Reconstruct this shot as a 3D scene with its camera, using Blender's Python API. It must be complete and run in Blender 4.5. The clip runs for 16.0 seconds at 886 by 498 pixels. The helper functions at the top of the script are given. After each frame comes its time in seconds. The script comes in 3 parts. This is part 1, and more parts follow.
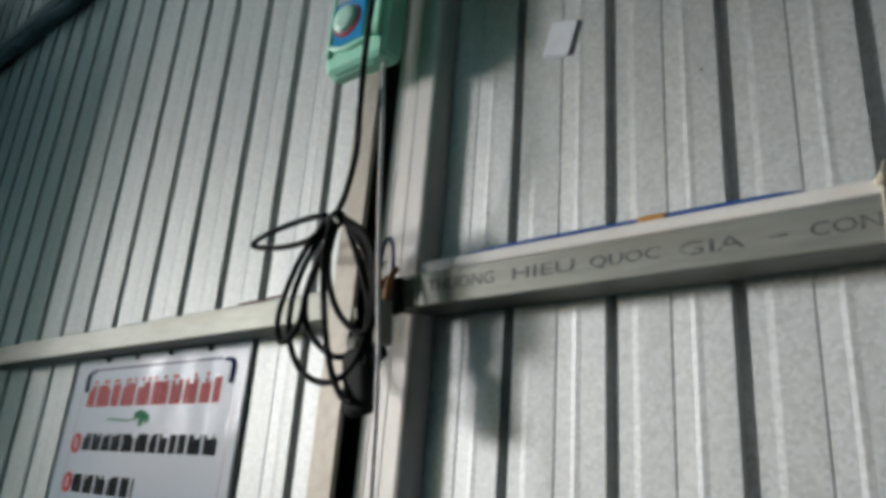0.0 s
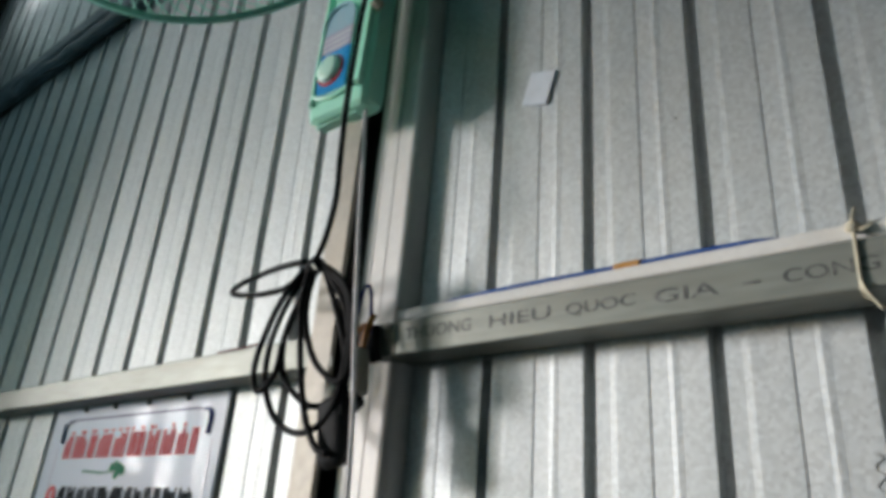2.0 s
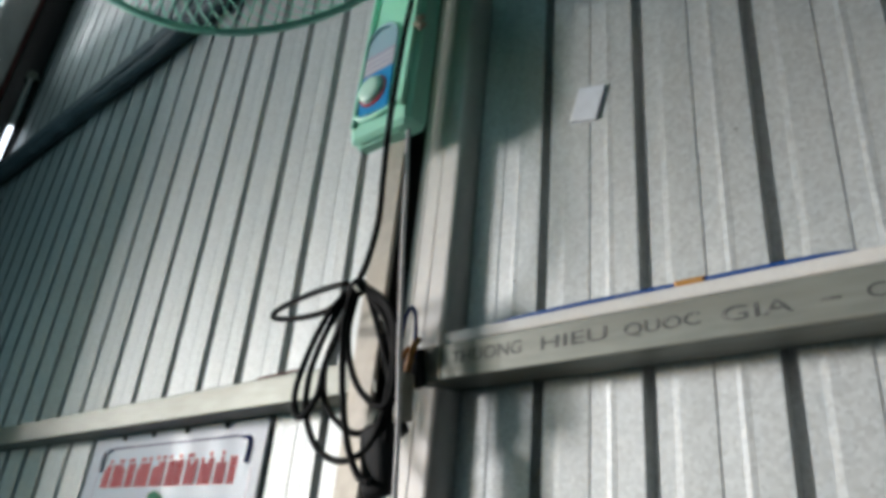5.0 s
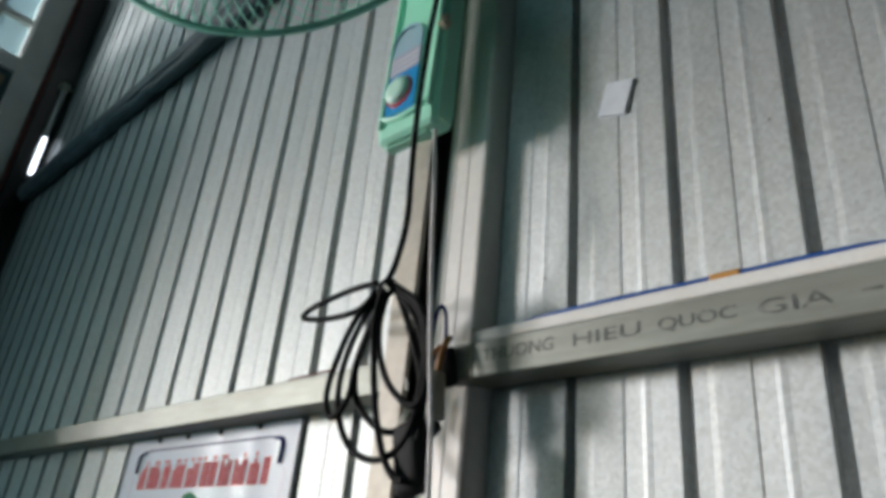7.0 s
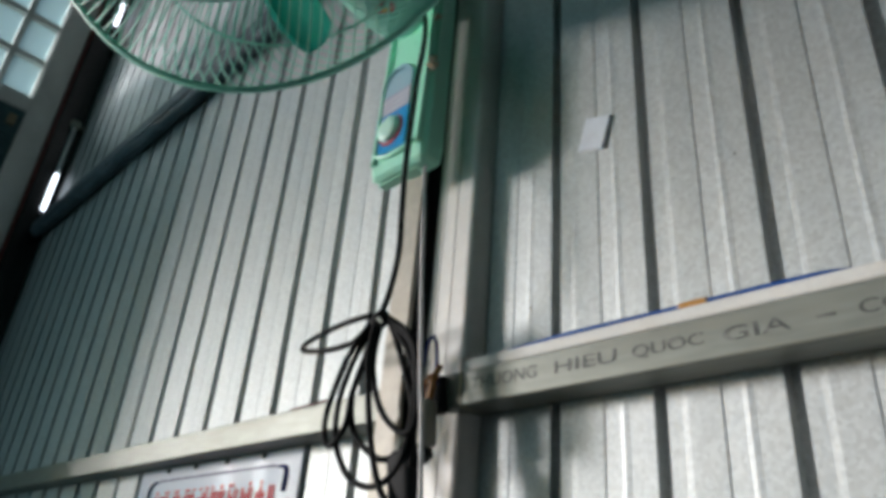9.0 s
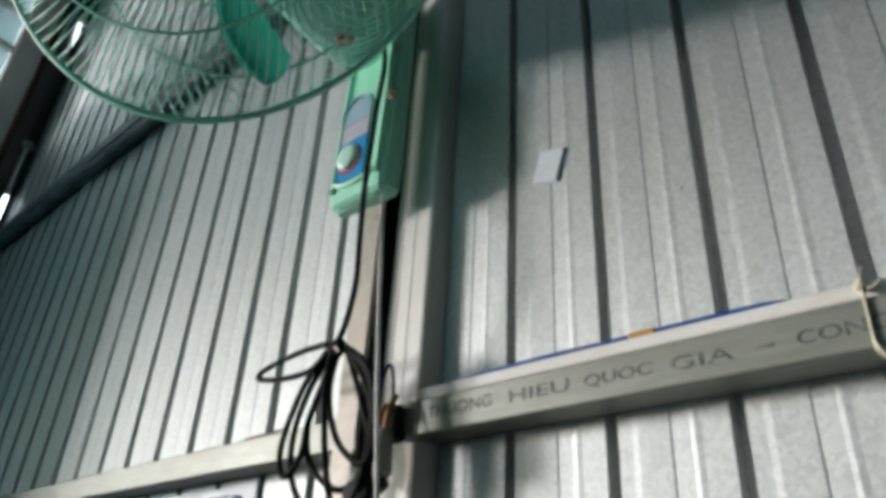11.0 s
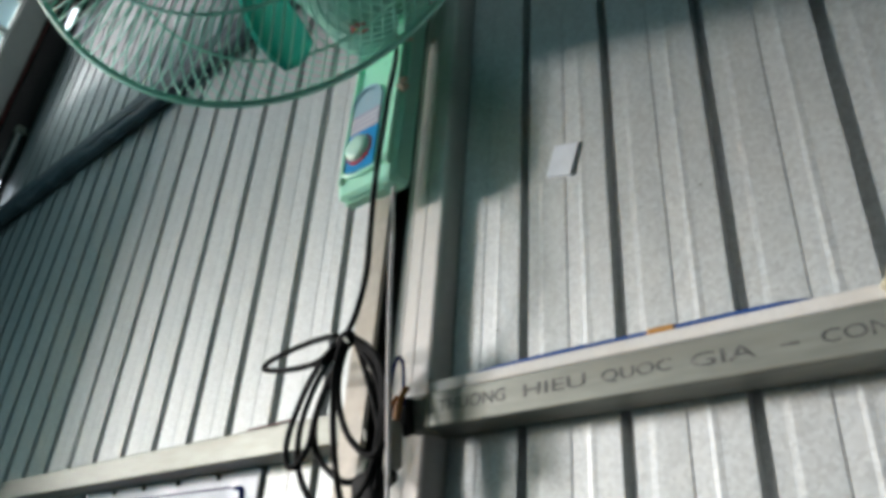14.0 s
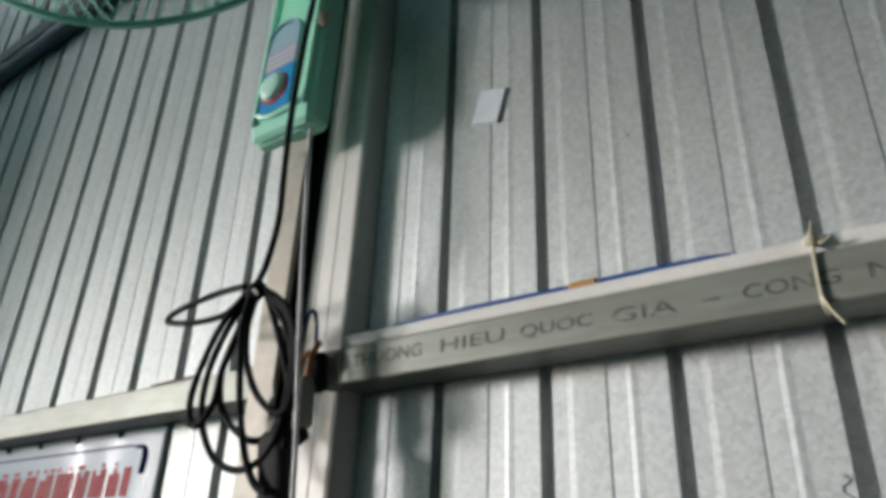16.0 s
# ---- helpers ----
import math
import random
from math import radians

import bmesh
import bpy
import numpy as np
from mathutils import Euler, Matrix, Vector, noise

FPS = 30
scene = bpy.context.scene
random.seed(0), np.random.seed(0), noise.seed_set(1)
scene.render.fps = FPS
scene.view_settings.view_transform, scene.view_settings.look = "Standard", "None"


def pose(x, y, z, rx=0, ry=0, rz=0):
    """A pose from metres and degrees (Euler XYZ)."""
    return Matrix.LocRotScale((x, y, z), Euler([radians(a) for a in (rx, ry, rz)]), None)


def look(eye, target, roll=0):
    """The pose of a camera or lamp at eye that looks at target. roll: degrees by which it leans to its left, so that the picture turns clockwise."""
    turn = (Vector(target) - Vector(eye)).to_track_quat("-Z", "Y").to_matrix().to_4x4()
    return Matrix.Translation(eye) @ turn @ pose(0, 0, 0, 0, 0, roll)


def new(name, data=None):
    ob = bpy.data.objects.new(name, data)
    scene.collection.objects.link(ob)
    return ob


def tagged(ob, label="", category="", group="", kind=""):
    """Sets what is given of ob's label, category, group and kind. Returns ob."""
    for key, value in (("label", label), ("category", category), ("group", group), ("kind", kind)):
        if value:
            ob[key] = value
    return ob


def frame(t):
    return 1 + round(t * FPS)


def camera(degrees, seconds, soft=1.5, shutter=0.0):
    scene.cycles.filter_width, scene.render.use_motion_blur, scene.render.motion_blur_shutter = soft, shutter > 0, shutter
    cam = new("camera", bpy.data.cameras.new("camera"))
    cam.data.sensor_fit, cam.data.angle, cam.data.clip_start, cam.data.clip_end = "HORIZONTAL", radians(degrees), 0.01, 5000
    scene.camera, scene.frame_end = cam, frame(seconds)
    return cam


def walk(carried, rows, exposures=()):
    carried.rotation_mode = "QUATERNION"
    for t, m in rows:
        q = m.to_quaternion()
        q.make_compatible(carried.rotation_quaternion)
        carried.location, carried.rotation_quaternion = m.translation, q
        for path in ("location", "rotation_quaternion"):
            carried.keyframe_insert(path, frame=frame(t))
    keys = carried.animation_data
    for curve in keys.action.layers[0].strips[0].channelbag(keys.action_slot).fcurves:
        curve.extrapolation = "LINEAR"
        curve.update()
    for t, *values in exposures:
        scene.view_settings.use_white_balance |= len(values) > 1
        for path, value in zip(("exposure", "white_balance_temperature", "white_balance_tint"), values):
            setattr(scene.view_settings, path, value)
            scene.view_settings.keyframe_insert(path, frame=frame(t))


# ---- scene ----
cam = camera(64.1, 16.0, soft=4.5)
PATH = [
    (0, (-0.072, 0.073, 1.515), (-1.294, 1.513, 2.176), 4.5),
    (0.5, (-0.06, 0.086, 1.516), (-1.281, 1.509, 2.213), 5.0),
    (1, (-0.052, 0.089, 1.516), (-1.255, 1.493, 2.28), 5.1),
    (1.5, (-0.046, 0.085, 1.517), (-1.234, 1.481, 2.317), 4.5),
    (2, (-0.059, 0.091, 1.516), (-1.248, 1.492, 2.307), 4.6),
    (2.5, (-0.071, 0.104, 1.512), (-1.26, 1.489, 2.329), 4.3),
    (3, (-0.067, 0.119, 1.512), (-1.281, 1.469, 2.351), 4.6),
    (5.5, (-0.097, 0.108, 1.513), (-1.346, 1.406, 2.382), 5.8),
    (6, (-0.099, 0.113, 1.512), (-1.361, 1.404, 2.371), 5.8),
    (6.5, (-0.101, 0.111, 1.509), (-1.376, 1.39, 2.369), 6.1),
    (7, (-0.097, 0.11, 1.508), (-1.393, 1.361, 2.378), 5.9),
    (7.5, (-0.09, 0.11, 1.511), (-1.412, 1.331, 2.383), 6.5),
    (8, (-0.079, 0.108, 1.508), (-1.394, 1.332, 2.388), 5.7),
    (8.5, (-0.061, 0.114, 1.508), (-1.379, 1.327, 2.397), 5.5),
    (9, (-0.048, 0.098, 1.505), (-1.349, 1.306, 2.427), 5.0),
    (9.5, (-0.035, 0.092, 1.508), (-1.304, 1.303, 2.468), 4.3),
    (12, (-0.039, 0.094, 1.507), (-1.221, 1.374, 2.49), 3.7),
    (12.5, (-0.047, 0.097, 1.51), (-1.224, 1.387, 2.485), 3.4),
    (13, (-0.052, 0.094, 1.504), (-1.218, 1.384, 2.494), 3.7),
    (13.5, (-0.059, 0.088, 1.507), (-1.242, 1.373, 2.481), 4.4),
    (14, (-0.064, 0.079, 1.505), (-1.246, 1.362, 2.484), 4.3),
    (14.5, (-0.081, 0.079, 1.504), (-1.226, 1.4, 2.477), 3.7),
    (15, (-0.081, 0.095, 1.506), (-1.171, 1.467, 2.468), 3.2),
    (15.5, (-0.081, 0.098, 1.513), (-1.131, 1.528, 2.437), 2.9),
    (16, (-0.079, 0.121, 1.522), (-1.157, 1.594, 2.409), 2.4),
]
walk(cam, [(t, look(eye, target, roll)) for t, eye, target, roll in PATH], [(0, -0.12, 5900, 12), (1.5, 0.06, 5900, 12), (7.5, 0.19, 5900, 12), (12.5, 0.33, 5950, 12), (15, 0.35, 5950, 12), (16, 0.14, 5950, 12)])

# ---- light ----
world = bpy.data.worlds.new("sky")
scene.world = world
world.use_nodes = True
wn = world.node_tree.nodes
sky = wn.new("ShaderNodeTexSky")
sky.sky_type, sky.sun_disc = "NISHITA", False
sky.sun_elevation, sky.sun_rotation = radians(7.4), radians(-122)
wn["Background"].inputs["Strength"].default_value = 0.1
world.node_tree.links.new(sky.outputs["Color"], wn["Background"].inputs["Color"])

sun = new("sun", bpy.data.lights.new("sun", "SUN"))
sun.data.energy, sun.data.angle, sun.data.color = 3.55, radians(10), (0.985, 0.91, 0.825)
sun.matrix_world = look((-8.5, -5.25, 1.30), (0, 0, 0))


def area_lamp(name, centre, target, width, height, watts, colour):
    lamp = new(name, bpy.data.lights.new(name, "AREA"))
    lamp.data.shape, lamp.data.size, lamp.data.size_y = "RECTANGLE", width, height
    lamp.data.energy, lamp.data.color = watts, colour
    lamp.matrix_world = look(centre, target)
    return lamp


WALL = 0.7356          # inner face of the sheet wall
END = -3.40            # inner face of the end wall
BACK = -3.2            # inner face of the wall behind the camera
DOOR = (-2.9, -0.34, 1.0, 3.25)       # window in the end wall: y, y, z, z
FILL_GAP = (-2.6, -1.0, 1.5, 4.7)          # added, unseen opening in the back wall for a fill lamp: x, x, z, z
area_lamp("door_daylight", (END - 0.16, (DOOR[0] + DOOR[1]) / 2, 2.12), (0, (DOOR[0] + DOOR[1]) / 2, 2.12), 2.4, 2.18, 17.5, (0.50, 0.95, 0.94))
# Added fill lamp behind the camera; no such source is known there.
area_lamp("shop_daylight", ((FILL_GAP[0] + FILL_GAP[1]) / 2, BACK - 0.16, 3.1), ((FILL_GAP[0] + FILL_GAP[1]) / 2, 0, 3.1), 1.55, 3.1, 5.0, (0.46, 0.95, 0.96))


# ---- materials ----
def material(name, colour, rough=0.5, metal=0.0, grain=0.0, grain_size=200, stain=0.0, stain_size=6, bump=0.0, bump_size=300,
             stretch=(1, 1, 1), rough_var=0.0, coat=0.0, spangle=0.0, tint=None, ior=1.45, transmission=0.0):
    m = bpy.data.materials.new(name)
    m.use_nodes = True
    nt = m.node_tree
    b = nt.nodes["Principled BSDF"]
    b.inputs["Roughness"].default_value, b.inputs["Metallic"].default_value = rough, metal
    b.inputs["Base Color"].default_value = (*colour, 1)
    b.inputs["Coat Weight"].default_value, b.inputs["IOR"].default_value = coat, ior
    b.inputs["Coat Roughness"].default_value = 0.07
    b.inputs["Transmission Weight"].default_value = transmission
    co = nt.nodes.new("ShaderNodeTexCoord")
    mp = nt.nodes.new("ShaderNodeMapping")
    mp.inputs["Scale"].default_value = stretch
    nt.links.new(co.outputs["Object"], mp.inputs["Vector"])

    def noise_tex(size, detail=4):
        n = nt.nodes.new("ShaderNodeTexNoise")
        n.inputs["Scale"].default_value, n.inputs["Detail"].default_value = size, detail
        nt.links.new(mp.outputs["Vector"], n.inputs["Vector"])
        return n.outputs["Fac"]

    def ramp(src, lo, hi, a, b_):
        r = nt.nodes.new("ShaderNodeMapRange")
        r.inputs["From Min"].default_value, r.inputs["From Max"].default_value = lo, hi
        r.inputs["To Min"].default_value, r.inputs["To Max"].default_value = a, b_
        nt.links.new(src, r.inputs["Value"])
        return r.outputs["Result"]

    def mix(kind, fac, a, b_):
        n = nt.nodes.new("ShaderNodeMix")
        n.data_type, n.blend_type = "RGBA", kind
        for sock, v in ((n.inputs["Factor"], fac), (n.inputs["A"], a), (n.inputs["B"], b_)):
            if isinstance(v, bpy.types.NodeSocket):
                nt.links.new(v, sock)
            else:
                sock.default_value = v
        return n.outputs["Result"]

    col = (*colour, 1)
    if spangle:
        v = nt.nodes.new("ShaderNodeTexVoronoi")
        v.inputs["Scale"].default_value = 240
        nt.links.new(mp.outputs["Vector"], v.inputs["Vector"])
        bw = nt.nodes.new("ShaderNodeRGBToBW")
        nt.links.new(v.outputs["Color"], bw.inputs["Color"])
        f = ramp(bw.outputs["Val"], 0, 1, 1 - spangle, 1 + spangle * 0.4)
        col = mix("MULTIPLY", 1.0, col, f)
        nt.links.new(ramp(bw.outputs["Val"], 0, 1, rough - 0.07, rough + 0.1), b.inputs["Roughness"])
    if grain:
        col = mix("MULTIPLY", 1.0, col, ramp(noise_tex(grain_size, 6), 0.3, 0.7, 1 - grain, 1 + grain * 0.3))
    if stain:
        dirt = tint or tuple(c * 0.45 for c in colour)
        col = mix("MIX", ramp(noise_tex(stain_size, 7), 0.48, 0.75, 0, stain), col, (*dirt, 1))
    if isinstance(col, bpy.types.NodeSocket):
        nt.links.new(col, b.inputs["Base Color"])
    if rough_var:
        nt.links.new(ramp(noise_tex(stain_size * 3, 5), 0.3, 0.7, rough - rough_var, rough + rough_var), b.inputs["Roughness"])
    if bump:
        bp = nt.nodes.new("ShaderNodeBump")
        bp.inputs["Strength"].default_value, bp.inputs["Distance"].default_value = bump, 0.002
        nt.links.new(noise_tex(bump_size, 5), bp.inputs["Height"])
        nt.links.new(bp.outputs["Normal"], b.inputs["Normal"])
    return m


M_SHEET = material("galvanised_sheet", (0.64, 0.665, 0.665), 0.55, 0.46, spangle=0.24, stain=0.15, stain_size=2.5, tint=(0.58, 0.60, 0.60), bump=0.04, bump_size=9)
M_BOX = material("galvanised_tube", (0.275, 0.285, 0.25), 0.5, 0.4, grain=0.16, grain_size=110, stain=0.65, stain_size=30, tint=(0.21, 0.20, 0.165), bump=0.1, bump_size=120, stretch=(0.18, 1, 1))
M_LAP = material("white_coated_strip", (0.76, 0.74, 0.71), 0.5, 0.1, grain=0.06, grain_size=80, stain=0.2, stain_size=8, tint=(0.66, 0.62, 0.56), bump=0.05)
M_POST = material("weathered_zinc_post", (0.43, 0.40, 0.345), 0.55, 0.3, grain=0.15, grain_size=60, stain=0.5, stain_size=14, tint=(0.36, 0.31, 0.24), bump=0.2, bump_size=150)
M_DARKSTEEL = material("dark_painted_steel", (0.155, 0.185, 0.215), 0.55, 0.0, grain=0.2, grain_size=60, stain=0.4, stain_size=8, tint=(0.11, 0.13, 0.15), bump=0.15)
# Near-black: shade painted inside the post, and the dark nail heads.
M_SHADE_NAIL = material("shade_and_nail_black", (0.018, 0.019, 0.020), 0.7, 0.0, grain=0.2, stain=0.3, bump=0.2)
M_OXIDE = material("red_oxide_edge", (0.14, 0.025, 0.02), 0.55, 0.0, grain=0.2, stain=0.4)
M_BLACKPOST = material("gloss_black_paint", (0.012, 0.012, 0.012), 0.22, 0.0, grain=0.2, stain=0.3, bump=0.1, bump_size=40)
M_WHITEPVC = material("white_conduit", (0.78, 0.77, 0.74), 0.35, 0.0, grain=0.06, stain=0.3, stain_size=20, tint=(0.55, 0.5, 0.42), bump=0.05)
M_BLUEWIRE = material("blue_wire", (0.008, 0.07, 0.30), 0.4, grain=0.15, stain=0.2)
M_TAPE = material("orange_tape", (0.55, 0.27, 0.05), 0.5, grain=0.2, stain=0.3)
M_STRING = material("cream_string", (0.68, 0.62, 0.46), 0.8, grain=0.3, grain_size=500, stain=0.4, stain_size=60, bump=0.5, bump_size=700)
M_CORD = material("black_rubber_cord", (0.004, 0.004, 0.0045), 0.75, grain=0.2, stain=0.3, stain_size=40, tint=(0.012, 0.012, 0.012), bump=0.1, ior=1.25)
M_GREYCORD = material("grey_strap", (0.86, 0.82, 0.83), 0.6, grain=0.25, grain_size=150, stain=0.5, stain_size=30, bump=0.2)
M_ADAPTER = material("grubby_white_plastic", (0.36, 0.36, 0.30), 0.5, grain=0.15, stain=0.6, stain_size=50, tint=(0.36, 0.35, 0.28), bump=0.2)
M_BLACKTAPE = material("black_insulating_tape", (0.008, 0.008, 0.009), 0.8, grain=0.2, stain=0.3, bump=0.3, bump_size=120)
M_BROWNWIRE = material("amber_wire", (0.34, 0.15, 0.03), 0.5, grain=0.2, stain=0.4, stain_size=60)
M_MINT = material("mint_plastic", (0.48, 0.94, 0.73), 0.32, grain=0.05, stain=0.25, stain_size=18, tint=(0.44, 0.87, 0.66), bump=0.04, rough_var=0.06)
M_MOTOR = material("green_motor_plastic", (0.30, 0.80, 0.62), 0.45, grain=0.05, stain=0.25, stain_size=18, tint=(0.26, 0.70, 0.53), bump=0.04)
M_KNOB = material("pale_mint_plastic", (0.60, 0.88, 0.76), 0.4, grain=0.04, stain=0.2, stain_size=30)
M_CAGE = material("green_coated_wire", (0.32, 0.82, 0.65), 0.42, grain=0.1, stain=0.3, stain_size=30, bump=0.05)
M_BLADE = material("green_translucent_blade", (0.025, 0.45, 0.33), 0.75, ior=1.2, grain=0.06, stain=0.3, stain_size=12, tint=(0.08, 0.38, 0.28))
M_LABELBLUE = material("blue_print", (0.04, 0.34, 0.74), 0.3, grain=0.08, stain=0.15)
M_LABELPALE = material("pale_print", (0.42, 0.60, 0.72), 0.3, grain=0.1, stain=0.3, stain_size=60, tint=(0.6, 0.62, 0.68))
M_LABELTEAL = material("teal_print", (0.07, 0.36, 0.42), 0.35, grain=0.1, stain=0.2)
M_LABELMAUVE = material("mauve_print", (0.55, 0.50, 0.64), 0.3, grain=0.08, stain=0.2)
M_LABELWHITE = material("white_print", (0.78, 0.76, 0.82), 0.35, grain=0.08, stain=0.2)
M_RED = material("red_print", (0.62, 0.035, 0.05), 0.35, grain=0.1, stain=0.2)
M_YELLOW = material("yellow_print", (0.75, 0.5, 0.05), 0.35, grain=0.1, stain=0.2)
M_GLUE = material("dried_glue", (0.72, 0.62, 0.46), 0.6, grain=0.2, stain=0.3, bump=0.4)
M_SIGN = material("laminated_board", (0.70, 0.76, 0.88), 0.45, 0.0, grain=0.03, stain=0.15, stain_size=5, tint=(0.52, 0.59, 0.74), coat=0.05, bump=0.03, bump_size=10, ior=1.25)
M_NAVY = material("navy_print", (0.03, 0.04, 0.22), 0.5, grain=0.1, stain=0.2, ior=1.2)
M_SIGNRED = material("red_lettering", (0.74, 0.06, 0.075), 0.5, grain=0.1, stain=0.2, ior=1.2)
M_SIGNBLACK = material("black_lettering", (0.012, 0.013, 0.016), 0.6, grain=0.1, stain=0.2, ior=1.1)
M_SIGNGREEN = material("green_ornament", (0.02, 0.30, 0.14), 0.5, grain=0.1, stain=0.2, ior=1.15)
M_TAG = material("white_foam_pad", (0.78, 0.83, 0.91), 0.6, grain=0.05, stain=0.2, stain_size=40, bump=0.1)
M_INK = material("stencil_ink", (0.10, 0.10, 0.098), 0.6, grain=0.5, grain_size=260, stain=0.75, stain_size=120, tint=(0.27, 0.265, 0.245))
M_PENCIL = material("pencil_mark", (0.18, 0.18, 0.18), 0.6, grain=0.4, stain=0.5, stain_size=90, tint=(0.3, 0.3, 0.3))
M_CONCRETE = material("concrete_floor", (0.075, 0.085, 0.095), 0.75, grain=0.2, grain_size=40, stain=0.5, stain_size=2, bump=0.4, bump_size=60)
M_PLASTER = material("plaster", (0.28, 0.32, 0.33), 0.85, grain=0.1, grain_size=60, stain=0.35, stain_size=1.5, bump=0.3, bump_size=80)
M_TEAL = material("dark_teal_panel", (0.055, 0.11, 0.12), 0.55, grain=0.25, grain_size=30, stain=0.5, stain_size=5, bump=0.3, bump_size=30)
M_GREYTRIM = material("grey_flashing", (0.66, 0.67, 0.64), 0.45, 0.2, grain=0.12, stain=0.4, stain_size=5)
M_PANE = material("frosted_pane", (0.62, 0.80, 0.84), 0.35, 0.0, grain=0.05, stain=0.4, stain_size=6, tint=(0.5, 0.62, 0.64), transmission=0.6)
pane_nodes, pane_links = M_PANE.node_tree.nodes, M_PANE.node_tree.links
glow = pane_nodes.new("ShaderNodeBsdfTranslucent")
glow.inputs["Color"].default_value = (0.72, 0.93, 0.92, 1)
pane_mix = pane_nodes.new("ShaderNodeMixShader")
pane_mix.inputs["Fac"].default_value = 0.07
pane_links.new(pane_nodes["Principled BSDF"].outputs["BSDF"], pane_mix.inputs[1])
pane_links.new(glow.outputs["BSDF"], pane_mix.inputs[2])
pane_links.new(pane_mix.outputs["Shader"], pane_nodes["Material Output"].inputs["Surface"])
M_TAN = material("tan_timber", (0.30, 0.25, 0.16), 0.7, grain=0.3, stain=0.4)
M_GROUND = material("yard_ground", (0.30, 0.28, 0.25), 0.9, grain=0.25, grain_size=8, stain=0.5, stain_size=0.7, bump=0.5, bump_size=20)
M_ROOF = material("roof_sheet", (0.30, 0.32, 0.33), 0.5, 0.6, grain=0.15, stain=0.4, stain_size=2, bump=0.1)


# ---- mesh helpers ----
def mesh_of(bm, name):
    bmesh.ops.recalc_face_normals(bm, faces=bm.faces)
    me = bpy.data.meshes.new(name)
    bm.to_mesh(me)
    bm.free()
    return me


def part(name, bm, mat, parent=None, label="", smooth=False):
    me = bm if isinstance(bm, bpy.types.Mesh) else mesh_of(bm, name)
    if mat and not me.materials:
        me.materials.append(mat)
    if smooth:
        for p in me.polygons:
            p.use_smooth = True
    ob = new(name, me)
    ob.parent = parent
    return tagged(ob, label)


def thing(name, label, category, place=(0, 0, 0), group="", kind=""):
    ob = new(name)
    ob.empty_display_size = 0.05
    ob.location = place
    return tagged(ob, label, category, group, kind)


def box(x0, x1, y0, y1, z0, z1, bevel=0.0, segments=2):
    bm = bmesh.new()
    bmesh.ops.create_cube(bm, size=1)
    for v in bm.verts:
        v.co = ((x0, x1)[v.co.x > 0], (y0, y1)[v.co.y > 0], (z0, z1)[v.co.z > 0])
    if bevel:
        bmesh.ops.bevel(bm, geom=bm.edges[:], offset=bevel, segments=segments, affect="EDGES", profile=0.5)
    return bm


def extrude_profile(pts, axis, a, b, closed=True):
    """A closed outline, extruded from a to b along x or z, with caps."""
    bm = bmesh.new()
    def at(p, s):
        return (s, p[0], p[1]) if axis == "x" else (p[0], p[1], s)
    lo = [bm.verts.new(at(p, a)) for p in pts]
    hi = [bm.verts.new(at(p, b)) for p in pts]
    n = len(pts)
    for i in range(n if closed else n - 1):
        j = (i + 1) % n
        bm.faces.new((lo[i], lo[j], hi[j], hi[i]))
    if closed:
        bm.faces.new(lo[::-1])
        bm.faces.new(hi)
    return bm


def rounded_rect(y0, y1, z0, z1, r, n=4):
    pts = []
    for cy, cz, s in ((y1 - r, z1 - r, 0), (y0 + r, z1 - r, 90), (y0 + r, z0 + r, 180), (y1 - r, z0 + r, 270)):
        for k in range(n + 1):
            a = radians(s + 90 * k / n)
            pts.append((cy + r * math.cos(a), cz + r * math.sin(a)))
    return pts


def square_tube(x0, x1, y0, y1, z0, z1, r=0.004, wall=0.002):
    """A hollow steel section along x, open at both ends."""
    bm = bmesh.new()
    out, inn = rounded_rect(y0, y1, z0, z1, r), rounded_rect(y0 + wall, y1 - wall, z0 + wall, z1 - wall, r - wall + 0.0005)
    rings = [[bm.verts.new((x, *p)) for p in pts] for pts, x in ((out, x0), (out, x1), (inn, x1), (inn, x0))]
    n = len(out)
    for k in range(4):
        a, b = rings[k], rings[(k + 1) % 4]
        for i in range(n):
            bm.faces.new((a[i], a[(i + 1) % n], b[(i + 1) % n], b[i]))
    return bm


